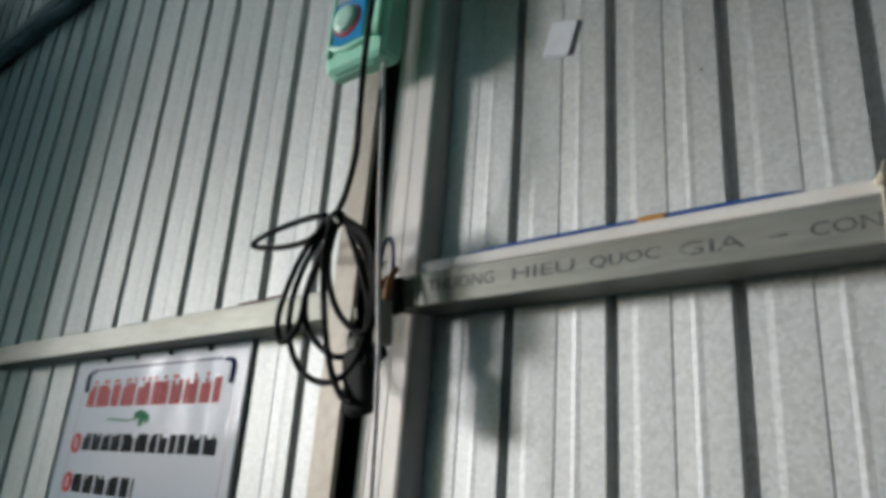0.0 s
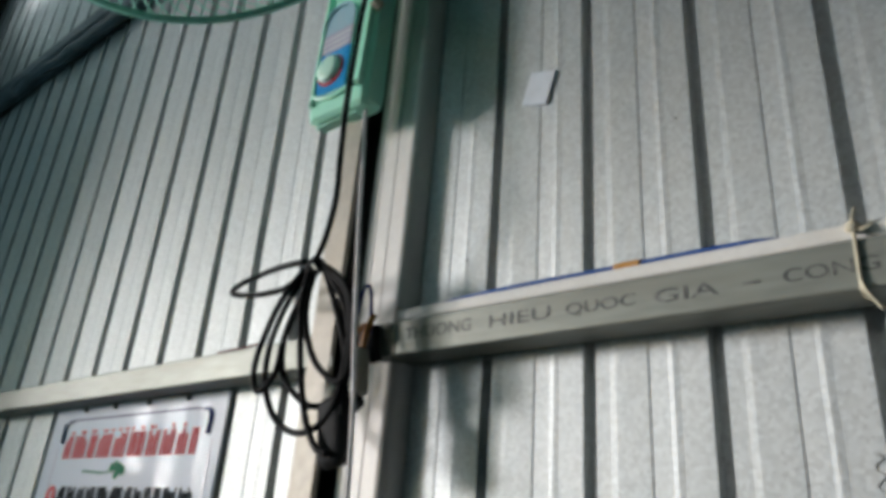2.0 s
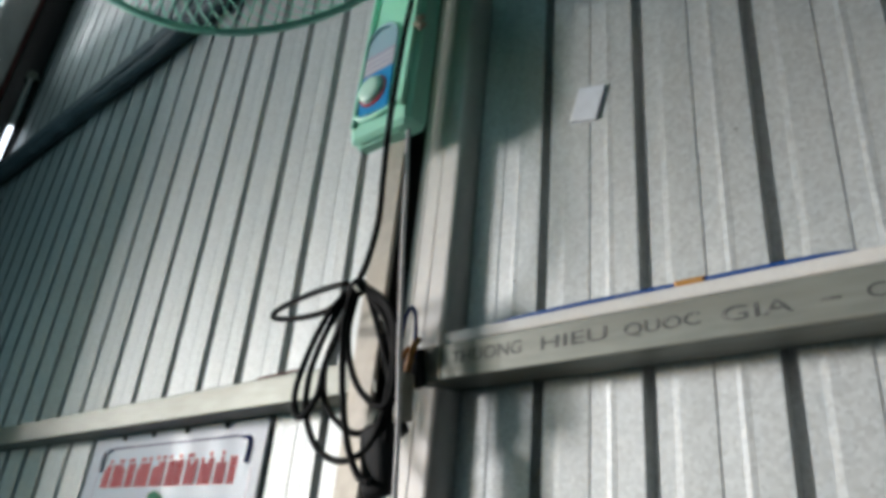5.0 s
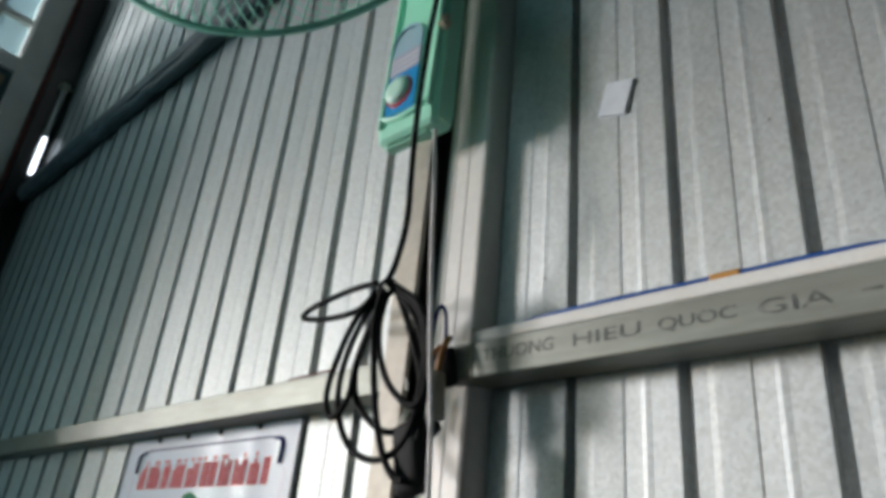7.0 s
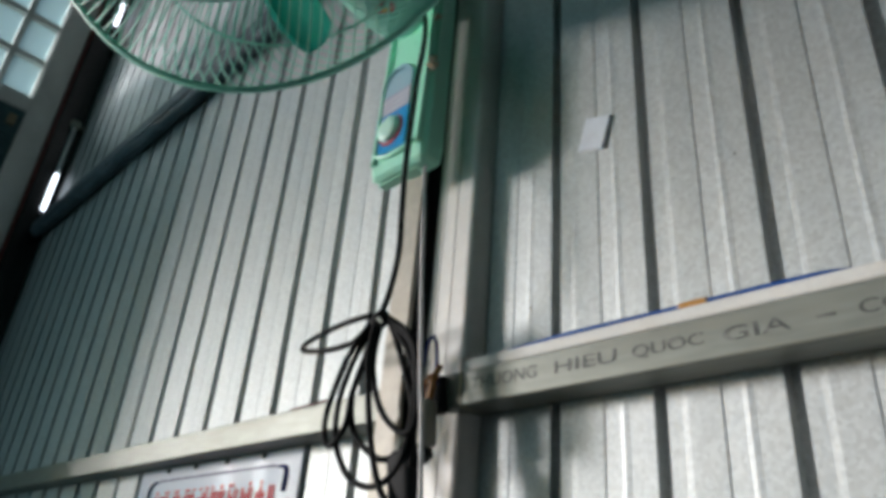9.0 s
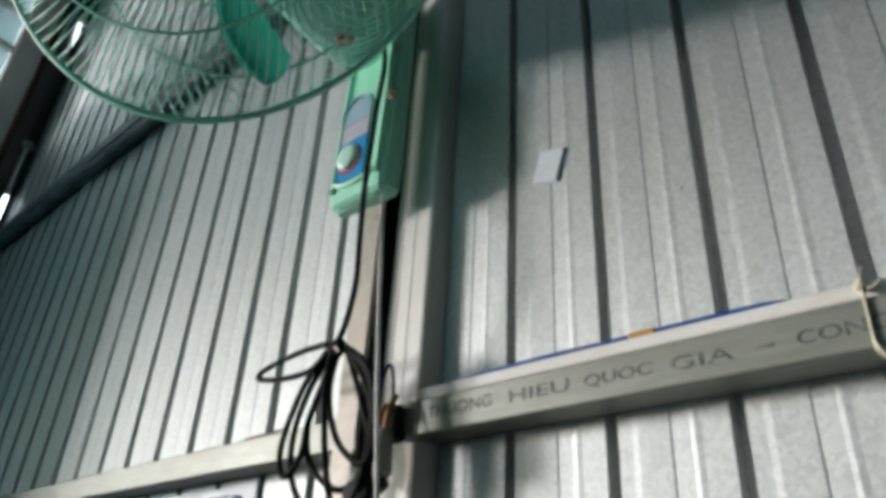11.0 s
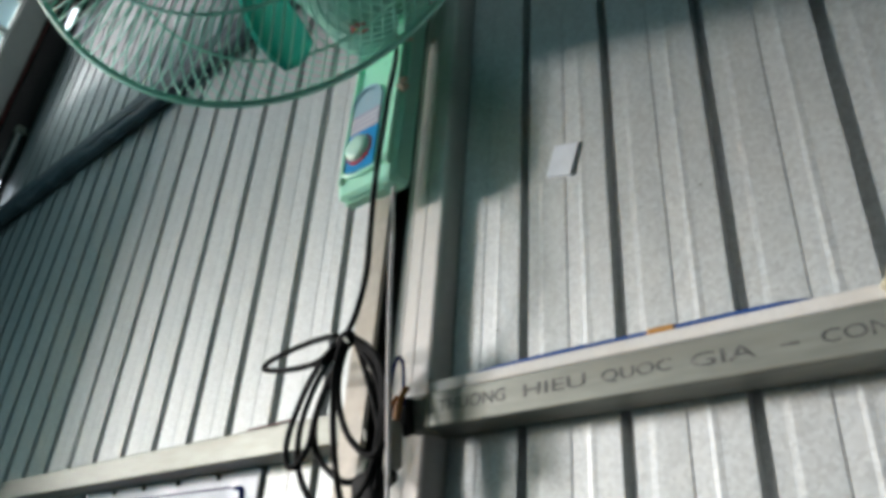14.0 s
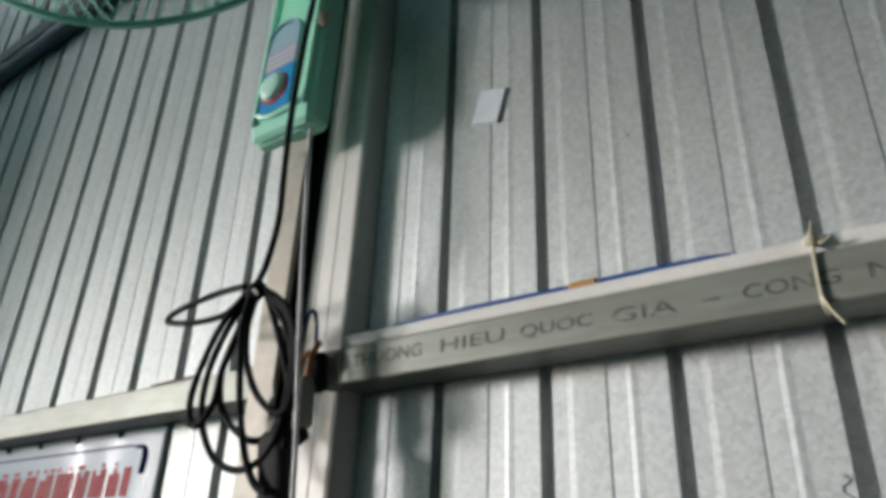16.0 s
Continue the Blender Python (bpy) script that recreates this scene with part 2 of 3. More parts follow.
def spline(points, radius, sides=8, steps=8, closed=False, flat=1.0):
    """A round cord through control points (Catmull-Rom)."""
    pts = [Vector(p) for p in points]
    n = len(pts)
    line = []
    for i in range(n if closed else n - 1):
        get = (lambda k: pts[k % n]) if closed else (lambda k: pts[min(max(k, 0), n - 1)])
        p0, p1, p2, p3 = get(i - 1), get(i), get(i + 1), get(i + 2)
        for s in range(steps):
            t = s / steps
            line.append(0.5 * ((2 * p1) + (p2 - p0) * t + (2 * p0 - 5 * p1 + 4 * p2 - p3) * t * t + (3 * p1 - p0 - 3 * p2 + p3) * t ** 3))
    if not closed:
        line.append(pts[-1])
    bm = bmesh.new()
    rings, up = [], None
    m = len(line)
    for i, p in enumerate(line):
        d = (line[(i + 1) % m if closed else min(i + 1, m - 1)] - line[i - 1 if closed or i else 0]).normalized()
        if up is None:
            up = d.orthogonal().normalized()
        up = (up - d * up.dot(d)).normalized()
        side = d.cross(up)
        rings.append([bm.verts.new(p + radius * (math.cos(2 * math.pi * k / sides) * up + flat * math.sin(2 * math.pi * k / sides) * side)) for k in range(sides)])
    for i in range(m if closed else m - 1):
        a, b = rings[i], rings[(i + 1) % m]
        for k in range(sides):
            bm.faces.new((a[k], a[(k + 1) % sides], b[(k + 1) % sides], b[k]))
    if not closed:
        bm.faces.new(rings[0][::-1])
        bm.faces.new(rings[-1])
    return bm


def lathe(profile, sides=32):
    """A turned shape about local z from (radius, height) pairs."""
    bm = bmesh.new()
    rings = []
    for r, h in profile:
        rings.append([bm.verts.new((r * math.cos(2 * math.pi * k / sides), r * math.sin(2 * math.pi * k / sides), h)) for k in range(sides)])
    for a, b in zip(rings, rings[1:]):
        for k in range(sides):
            bm.faces.new((a[k], a[(k + 1) % sides], b[(k + 1) % sides], b[k]))
    bm.faces.new(rings[0][::-1])
    bm.faces.new(rings[-1])
    return bm


def moved(bm, m):
    bmesh.ops.transform(bm, matrix=m, verts=bm.verts)
    return bm


def joined(*parts):
    out = bmesh.new()
    for b in parts:
        me = bpy.data.meshes.new("tmp")
        b.to_mesh(me)
        b.free()
        out.from_mesh(me)
        bpy.data.meshes.remove(me)
    return out


def lettering(text, x0, x1, z0, z1, y, mat, parent):
    """Printed words that face -y, stretched into a given width and height."""
    cu = bpy.data.curves.new("lettering", "FONT")
    cu.body, cu.extrude, cu.offset = text, 0.0, 0.004
    tmp = new("tmp", cu)
    me = bpy.data.meshes.new_from_object(tmp.evaluated_get(bpy.context.evaluated_depsgraph_get()))
    bpy.data.objects.remove(tmp)
    xs, ys = [v.co.x for v in me.vertices], [v.co.y for v in me.vertices]
    for v in me.vertices:
        fx, fz = (v.co.x - min(xs)) / (max(xs) - min(xs)), (v.co.y - min(ys)) / max(1e-6, max(ys) - min(ys))
        v.co = (x0 + fx * (x1 - x0), y, z0 + fz * (z1 - z0))
    me.name = "lettering"
    return part("lettering", me, mat, parent)


# ---- structure ----
TOP = 5.2


def sheet_profile(first, pitch, half, i0, i1):
    """Front line of a trapezoidal sheet seen from inside: deep narrow flutes, and in each pan a raised band with a crisp far edge and a bead."""
    pts = []
    for i in range(i0, i1):
        x, y = first + i * pitch, WALL
        pts += [(x - half, y), (x - half - 0.0035, y + 0.029), (x + half + 0.0055, y + 0.029), (x + half, y)]
        pts += [(x + 0.0225, y), (x + 0.0295, y - 0.0005), (x + 0.0625, y - 0.0002), (x + 0.0648, y + 0.0006)]
        pts += [(x + 0.0830, y + 0.0001), (x + 0.0875, y - 0.0005), (x + 0.0895, y - 0.0004), (x + 0.0940, y)]
    return pts


def sheet_wall(wall, first, pitch, half, i0, i1, step, lean):
    """Overlapping sheets from i0 to i1; lean shifts a sheet sideways for each metre of height."""
    for k, a in enumerate(range(i0, i1, step)):
        front = [(x, y + 0.0012 * (k % 2)) for x, y in sheet_profile(first, pitch, half, a, min(a + step, i1))]
        front = [(front[0][0] - 0.006, front[0][1])] + front + [(front[-1][0] + (0.020 if a + step < i1 else 0.005), front[-1][1])]
        back = [(x, y + 0.0007) for x, y in reversed(front)]
        bm = extrude_profile(front + back, "z", 0.0, TOP)
        for v in bm.verts:
            v.co.x += lean * (v.co.z - 1.85)
        part("sheet", bm, M_SHEET, wall)


wall_n = thing("wall_north", "galvanised trapezoidal steel sheet wall with narrow dark flutes", "wall", kind="structure")
sheet_wall(wall_n, -0.889, 0.1205, 0.0118, -21, 1, 7, -0.02)
sheet_wall(wall_n, -0.6555, 0.1293, 0.0073, 0, 56, 8, 0.0)
part("joint_strip", box(-0.96, -0.60, WALL + 0.0295, WALL + 0.0305, 0.0, TOP), M_SHEET, wall_n)

LD = WALL - 0.030       # front of the lap strip
lap = [(-0.718, WALL - 0.0005), (-0.718, LD)]
for gx in (-0.7035, -0.6785):
    lap += [(gx - 0.0015, LD), (gx, LD + 0.0009), (gx + 0.0015, LD)]
lap += [(-0.655, LD)] + [(-0.655 + 0.018 * math.sin(radians(a)), LD + 0.0295 * (1 - math.cos(radians(a)))) for a in range(10, 91, 8)]
lap_ob = part("lap_flashing", extrude_profile(lap, "z", 0.0, TOP), M_LAP, wall_n, "rounded white-coated lap strip")
for poly in lap_ob.data.polygons:
    poly.use_smooth = abs(poly.normal.z) < 0.5 and poly.center.x > -0.655

floor = tagged(part("floor", box(-3.6, 6.7, -3.4, WALL + 0.1, -0.12, 0.0), M_CONCRETE), "worn grey concrete floor", "floor", kind="structure")
ground = tagged(part("ground", box(-400, 400, -400, 400, -0.3, -0.125), M_GROUND), "bare yard ground", "ground", kind="structure")
ceiling = tagged(part("ceiling", box(-3.6, 6.7, -3.4, WALL + 0.1, TOP, TOP + 0.06), M_ROOF), "dull metal roof underside", "ceiling", kind="structure")
wall_e = tagged(part("wall_east", box(6.55, 6.7, -3.4, WALL + 0.1, 0.0, TOP), M_TEAL), "plain dark panel wall", "wall", kind="structure")

wall_s = thing("wall_south", "plain grey plaster wall with an added opening for a fill lamp", "wall", kind="structure")
for x0, x1, z0, z1 in ((-3.6, FILL_GAP[0], 0, TOP), (FILL_GAP[1], 6.55, 0, TOP), (FILL_GAP[0], FILL_GAP[1], FILL_GAP[3], TOP), (FILL_GAP[0], FILL_GAP[1], 0, FILL_GAP[2])):
    part("masonry", box(x0, x1, BACK - 0.15, BACK, z0, z1), M_PLASTER, wall_s)

# End wall: dark panel with a wide opening, a clerestory of small panes high up beside the sheet wall.
wall_w = thing("wall_west", "dark teal panel wall with a wide window opening and small high panes", "wall", kind="structure")
CL = (-1.35, 0.49, 3.52, 4.9)
for y0, y1, z0, z1 in ((-3.2, DOOR[0], 0, TOP), (DOOR[0], DOOR[1], 0, DOOR[2]), (DOOR[0], DOOR[1], DOOR[3], CL[2]), (DOOR[1], WALL, 0, CL[2]), (DOOR[0], CL[0], CL[2], TOP),
                       (CL[1], WALL, CL[2], TOP), (CL[0], CL[1], CL[3], TOP)):
    part("panel", box(END - 0.12, END, y0, y1, z0, z1), M_TEAL, wall_w)
part("flashing", box(END, END + 0.012, 0.485, 0.60, 0.0, TOP, 0.003), M_GREYTRIM, wall_w, "grey metal flashing strip")
part("flashing", box(END, END + 0.02, CL[0], 0.485, 3.44, 3.52, 0.003), M_GREYTRIM, wall_w, "grey metal flashing strip")
NR, NC = 6, 12
for r in range(NR):
    for c in range(NC):
        w, h = (CL[1] - CL[0]) / NC, (CL[3] - CL[2]) / NR
        y0, z0 = CL[0] + c * w, CL[2] + r * h
        p = part("pane", box(END - 0.07, END - 0.05, y0 + 0.014, y0 + w - 0.014, z0 + 0.015, z0 + h - 0.015, 0.004), M_PANE, wall_w)
        p.visible_shadow = False
for c in range(NC + 1):
    y = CL[0] + c * (CL[1] - CL[0]) / NC
    part("mullion", box(END - 0.09, END - 0.02, y - 0.0125, y + 0.0125, CL[2], CL[3], 0.003), M_GREYTRIM, wall_w)
for r in range(NR + 1):
    z = CL[2] + r * (CL[3] - CL[2]) / NR
    part("transom", box(END - 0.088, END - 0.022, CL[0], CL[1], z - 0.0135, z + 0.0135, 0.003), M_GREYTRIM, wall_w)
for k in range(9):
    part("block", box(END, END + 0.02, 0.425 - 0.11 * k, 0.46 - 0.11 * k, 3.345, 3.40, 0.004), M_TAN, wall_w, "tan timber block")
for k in range(26):
    part("batten", box(END, END + 0.012, -0.15, 0.48, 2.62 + 0.027 * k, 2.634 + 0.027 * k, 0.002), M_TEAL, wall_w)
for y0, y1 in ((-0.90, -0.865), (-0.765, -0.69), (-0.58, -0.51), (-0.41, -0.39)):
    part("window_board", box(END - 0.10, END - 0.02, y0, y1, DOOR[2], DOOR[3], 0.004), M_DARKSTEEL, wall_w)
# Unseen panel, added to keep sun off the upper right sheeting.
part("window_blind", box(END - 0.09, END - 0.03, DOOR[0], -1.17, 2.52, DOOR[3], 0.004), M_TEAL, wall_w, "dark panel added over the window to block sun")


# ---- steel frame ----
def channel_post(x, label):
    """A cold-formed C section standing on the floor, its open side towards +x."""
    t = thing("steel_post", label, "post", (x, 0, 0))
    y0, y1, w, s = WALL - 0.05, WALL - 0.001, 0.0415, 0.0022
    outer = [(0, y0), (w, y0), (w, y0 + 0.009), (w - s, y0 + 0.009), (w - s, y0 + s), (s, y0 + s), (s, y1 - s), (w - s, y1 - s), (w - s, y1 - 0.006), (w, y1 - 0.006), (w, y1), (0, y1)]
    part("section", extrude_profile(outer, "z", 0.0, TOP), M_POST, t)
    # A thin near-black skin puts the hollow's shade into its colour.
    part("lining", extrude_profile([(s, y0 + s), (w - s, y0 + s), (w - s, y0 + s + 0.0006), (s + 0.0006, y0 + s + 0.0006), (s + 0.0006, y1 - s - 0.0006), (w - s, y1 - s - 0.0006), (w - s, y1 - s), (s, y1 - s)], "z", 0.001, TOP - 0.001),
         M_SHADE_NAIL, t, "near-black shade painted inside the section")
    return t


channel_post(-0.781, "beige weathered steel channel post, shade inside painted as black")
PB, PT = 1.7275, 1.7705        # underside and top of the rails

rail_l = thing("wall_rail", "weathered galvanised square steel rail under the sheeting", "rail", (0, 0, 0), "wall rails")
part("tube", square_tube(END + 0.1, -0.782, WALL - 0.05, WALL - 0.0015, PB, PT, 0.003), M_BOX, rail_l)
rail_r = thing("wall_rail", "galvanised square steel rail with black stencilled words", "rail", (0, 0, 0), "wall rails")
part("tube", square_tube(-0.660, 6.5, WALL - 0.05, WALL - 0.0015, PB, PT, 0.003), M_BOX, rail_r)
part("end_wrap", box(-0.704, -0.6605, WALL - 0.047, WALL - 0.026, PB + 0.003, PT - 0.003, 0.003, 2), M_BLACKTAPE, rail_r, "black tape over the cut end")
TY = WALL - 0.0504
for word, x0, x1, z0, z1 in (("THUONG", -0.611, -0.514, 1.7440, 1.7585), ("HIEU", -0.490, -0.414, 1.7435, 1.7570), ("QUOC", -0.396, -0.322, 1.7415, 1.7555),
                             ("GIA", -0.304, -0.245, 1.7415, 1.7545), ("CONG", -0.192, -0.122, 1.7420, 1.7540), ("N", -0.103, -0.084, 1.7415, 1.7535)):
    lettering(word, x0, x1, z0, z1, TY, M_INK, rail_r)
part("dash", box(-0.225, -0.210, TY, TY + 0.0003, 1.7460, 1.7485), M_INK, rail_r)

rail_t = thing("wall_rail", "dark painted steel rail high on the sheet wall", "rail", (0, 0, 0), "wall rails")
part("tube", square_tube(END + 0.02, 6.5, WALL - 0.06, WALL - 0.0015, 2.878, 2.926, 0.005), M_DARKSTEEL, rail_t)

rnd_s = random.Random(11)
part("sealant", spline([(END + 0.06 + 0.055 * k, WALL - 0.040, 2.880 + rnd_s.uniform(-0.024, 0.004)) for k in range(64)], 0.017, 8, 3), M_DARKSTEEL, rail_t, "lumpy dark sealant under the rail", smooth=True)

corner = thing("corner_post", "black painted steel corner post with red oxide edge", "post")
part("section", box(END + 0.001, END + 0.035, 0.615, WALL - 0.003, 0.0, TOP, 0.006), M_BLACKPOST, corner)
part("edge_strip", box(END + 0.0125, END + 0.03, 0.6025, 0.6145, 0.0, TOP, 0.002), M_OXIDE, corner, "red oxide edge strip")


# White emission, put on the post's tubes to make them show bright.
M_GLOWWHITE = bpy.data.materials.new("glowing_white")
M_GLOWWHITE.use_nodes = True
M_GLOWWHITE.node_tree.nodes["Principled BSDF"].inputs["Emission Color"].default_value = (0.92, 0.97, 1.0, 1)
M_GLOWWHITE.node_tree.nodes["Principled BSDF"].inputs["Emission Strength"].default_value = 3.0


def tube_clip(z0, z1, glass, name, label):
    t = thing(name, label, "tube", (END + 0.05, 0.69, z0), "tubes on the post")
    part("tube", lathe([(0.007, 0), (0.0095, 0.004), (0.0095, z1 - z0 - 0.004), (0.007, z1 - z0)], 16), glass, t, smooth=True)
    if glass is M_WHITEPVC:
        # Glow added over the lower half, which would otherwise stay dim.
        part("lit_end", lathe([(0.006, -0.001), (0.0099, 0.004), (0.0099, 0.19), (0.009, 0.194)], 16), M_GLOWWHITE, t, "lower half with an added white glow", smooth=True)
    part("clip", box(-0.016, 0.016, -0.02, 0.02, z1 - z0 - 0.02, z1 - z0 + 0.015, 0.004), M_ADAPTER, t, "grubby plastic clip")
    part("arm", box(-0.006, 0.006, 0.015, 0.043, z1 - z0 - 0.012, z1 - z0 - 0.002, 0.002), M_ADAPTER, t)
    return t


tube_clip(2.99, 3.47, M_WHITEPVC, "tube_lamp", "stained white tube on the black corner post, glow added below")
tube_clip(4.12, 4.29, M_GLOWWHITE, "tube_lamp", "small glowing white tube on the black corner post")


# ---- things on the rail ----
conduit = thing("conduit", "white plastic conduit lying along the rail", "conduit")
part("pipe", extrude_profile(rounded_rect(WALL - 0.0462, WALL - 0.026, PT + 0.0003, PT + 0.0158, 0.004), "x", -0.630, 6.4), M_WHITEPVC, conduit, smooth=False)

wire = thing("electric_wire", "thin blue electric wire with an orange taped joint", "wire")
wy = WALL - 0.040
part("core", spline([(-0.60, wy + 0.014, PT + 0.006), (-0.565, wy + 0.004, PT + 0.0165), (-0.47, wy, PT + 0.0185), (-0.36, wy, PT + 0.018), (-0.25, wy, PT + 0.0182), (-0.20, wy + 0.004, PT + 0.0172), (-0.16, wy + 0.02, PT + 0.01), (-0.12, wy + 0.028, PT + 0.004)], 0.0033, 8, 8), M_BLUEWIRE, wire, smooth=True)
part("taped_joint", spline([(-0.347, wy, PT + 0.0183), (-0.333, wy, PT + 0.0186), (-0.319, wy, PT + 0.0183)], 0.0043, 8, 4), M_TAPE, wire, "orange tape wrap", smooth=True)


def string_tie(x, thick, up, down, lean):
    t = thing("string_tie", "knotted cream string tied round rail and conduit", "string", group="string ties")
    y = WALL - 0.0505 - thick
    part("loop", spline([(x + lean * 0.2, WALL - 0.030, PT + 0.0165), (x, y + 0.003, PT + 0.0165), (x, y - 0.0005, PT + 0.010), (x + lean * 0.3, y, PT - 0.012), (x + lean * 0.6, y, PB + 0.004), (x + lean * 0.7, y + 0.004, PB - thick), (x + lean * 0.5, WALL - 0.030, PB - thick)], thick, 6, 6), M_STRING, t, smooth=True)
    if up:
        part("knot", lathe([(0.001, -0.005), (0.005, -0.003), (0.006, 0.001), (0.003, 0.005)], 10), M_STRING, t, smooth=True).location = (x, y, PT + 0.009)
        part("tail", spline([(x, y, PT + 0.008), (x + 0.001, y - 0.003, PT + 0.016), (x + 0.003, y + 0.001, PT + up)], thick * 0.8, 6, 5), M_STRING, t, smooth=True)
        part("tail", spline([(x, y, PT + 0.007), (x + 0.008, y - 0.003, PT + 0.005), (x + 0.014, y - 0.004, PT + 0.008)], thick * 0.7, 6, 5), M_STRING, t, smooth=True)
        part("tail", spline([(x + lean * 0.6, y - 0.001, PB + 0.006), (x + lean * 0.6 + 0.004, y - 0.004, PB - 0.006), (x + lean * 0.6 + 0.012, y - 0.002, PB - down)], thick * 0.9, 6, 5), M_STRING, t, smooth=True)
    return t


string_tie(-0.136, 0.0017, 0.026, 0.019, -0.001)
string_tie(-0.629, 0.0008, 0, 0, 0.003)

pad = thing("foam_pad", "small white foam pad stuck to the sheet wall", "pad", (-0.464, WALL - 0.0001, 2.075))
pad.rotation_euler = (0, radians(16), 0)
part("pad", box(-0.0195, 0.0195, -0.004, 0.0, -0.0245, 0.0245, 0.001), M_TAG, pad)

mark = thing("pencil_scribble", "small dark scribble on the sheet wall", "scribble")
part("stroke", spline([(-0.152 + 0.0035 * math.sin(k * 1.9), WALL - 0.0005, 1.612 - 0.0042 * k) for k in range(8)], 0.0005, 5, 5), M_PENCIL, mark)
for x, z in ((-0.291, 1.968), (-0.565, 1.855)):
    spot = thing("rust_spot", "tiny dark rust spot on the sheet wall", "spot", (x, WALL - 0.0004, z), "rust spots")
    part("spot", moved(lathe([(0.0008, 0.0), (0.0019, 0.0002), (0.0014, 0.0006)], 9), pose(0, 0, 0, 90, 0, 0)), M_PENCIL, spot)


# ---- sign board ----
def sign_board():
    x0, x1, z0, z1, y = -1.585, -1.005, 0.95, 1.7235, WALL - 0.0065
    t = thing("sign_board", "white laminated notice board with red heading and black lines", "sign")
    part("board", box(x0, x1, y, WALL - 0.001, z0, z1, 0.001), M_SIGN, t)
    f = y - 0.0005

    def bar(name, a, b, c, d, mat, lift=0.0):
        return part(name, box(a, b, f - 0.0003 - lift, f, c, d), mat, t)
    bx0, bx1, bz1 = -1.527, -1.040, 1.703
    bar("border", bx0 + 0.03, bx1 - 0.035, bz1 - 0.003, bz1, M_NAVY)
    bar("border", bx0 - 0.012, bx0 - 0.009, z0 + 0.05, bz1 - 0.05, M_LABELMAUVE)
    bar("border", bx1 + 0.010, bx1 + 0.013, z0 + 0.05, bz1 - 0.05, M_LABELMAUVE)
    for s, xc in ((1, bx0), (-1, bx1)):
        part("corner_ornament", spline([(xc + s * 0.026, f, bz1 - 0.002), (xc + s * 0.006, f, bz1 - 0.004), (xc - s * 0.002, f, bz1 - 0.012), (xc - s * 0.003, f, bz1 - 0.026), (xc - s * 0.001, f, bz1 - 0.044)], 0.0068, 8, 6, flat=0.08), M_NAVY, t)
    for xc in (-1.46, -1.35, -1.235, -1.114):
        part("nail", moved(lathe([(0.0005, -0.002), (0.0045, 0.0), (0.0045, 0.003), (0.0018, 0.0035), (0.0018, 0.008)], 10), pose(xc, y - 0.004, z1 - 0.004, -90)), M_SHADE_NAIL, t, "dark nail head")
    rnd = random.Random(4)

    def words(x, xe, zb, zt, mat, widths, gap, marks):
        while x < xe:
            n = rnd.randint(3, 5)
            for _ in range(n):
                w = rnd.uniform(*widths)
                if x + w > xe:
                    return
                drop = rnd.choice((0, 0, 0, 0.2)) * (zt - zb)
                bar("letter_bar", x, x + w, zb, zt - drop, mat)
                if marks and rnd.random() < 0.3:
                    bar("letter_bar", x, x + w, zt + 0.003, zt + 0.009, mat)
                x += w + 0.0022
            x += gap
    words(-1.512, -1.060, 1.630, 1.671, M_SIGNRED, (0.005, 0.011), 0.007, True)
    words(-1.490, -1.045, 1.549, 1.580, M_SIGNBLACK, (0.0035, 0.007), 0.006, False)
    words(-1.495, -1.270, 1.474, 1.506, M_SIGNBLACK, (0.0035, 0.007), 0.008, False)
    for z in (1.562, 1.490):
        part("bullet", moved(lathe([(0.019, 0), (0.019, 0.0006)], 24), pose(-1.518, f, z, 90)), M_SIGNRED, t, "red round bullet")
        bar("bullet_bar", -1.521, -1.515, z - 0.010, z + 0.010, M_SIGN, 0.0005)
    part("ornament", spline([(-1.415, f, 1.607), (-1.38, f, 1.606), (-1.345, f, 1.604), (-1.31, f, 1.607)], 0.003, 8, 6, flat=0.15), M_SIGNGREEN, t)
    for dx, dz in ((-0.012, 0.006), (0, 0.009), (0.013, 0.006), (0.024, 0.001), (0.006, -0.005)):
        part("leaf", moved(lathe([(0.0085, 0), (0.0085, 0.0006)], 14), pose(-1.300 + dx, f, 1.606 + dz, 90)), M_SIGNGREEN, t)
    return t


sign_board()


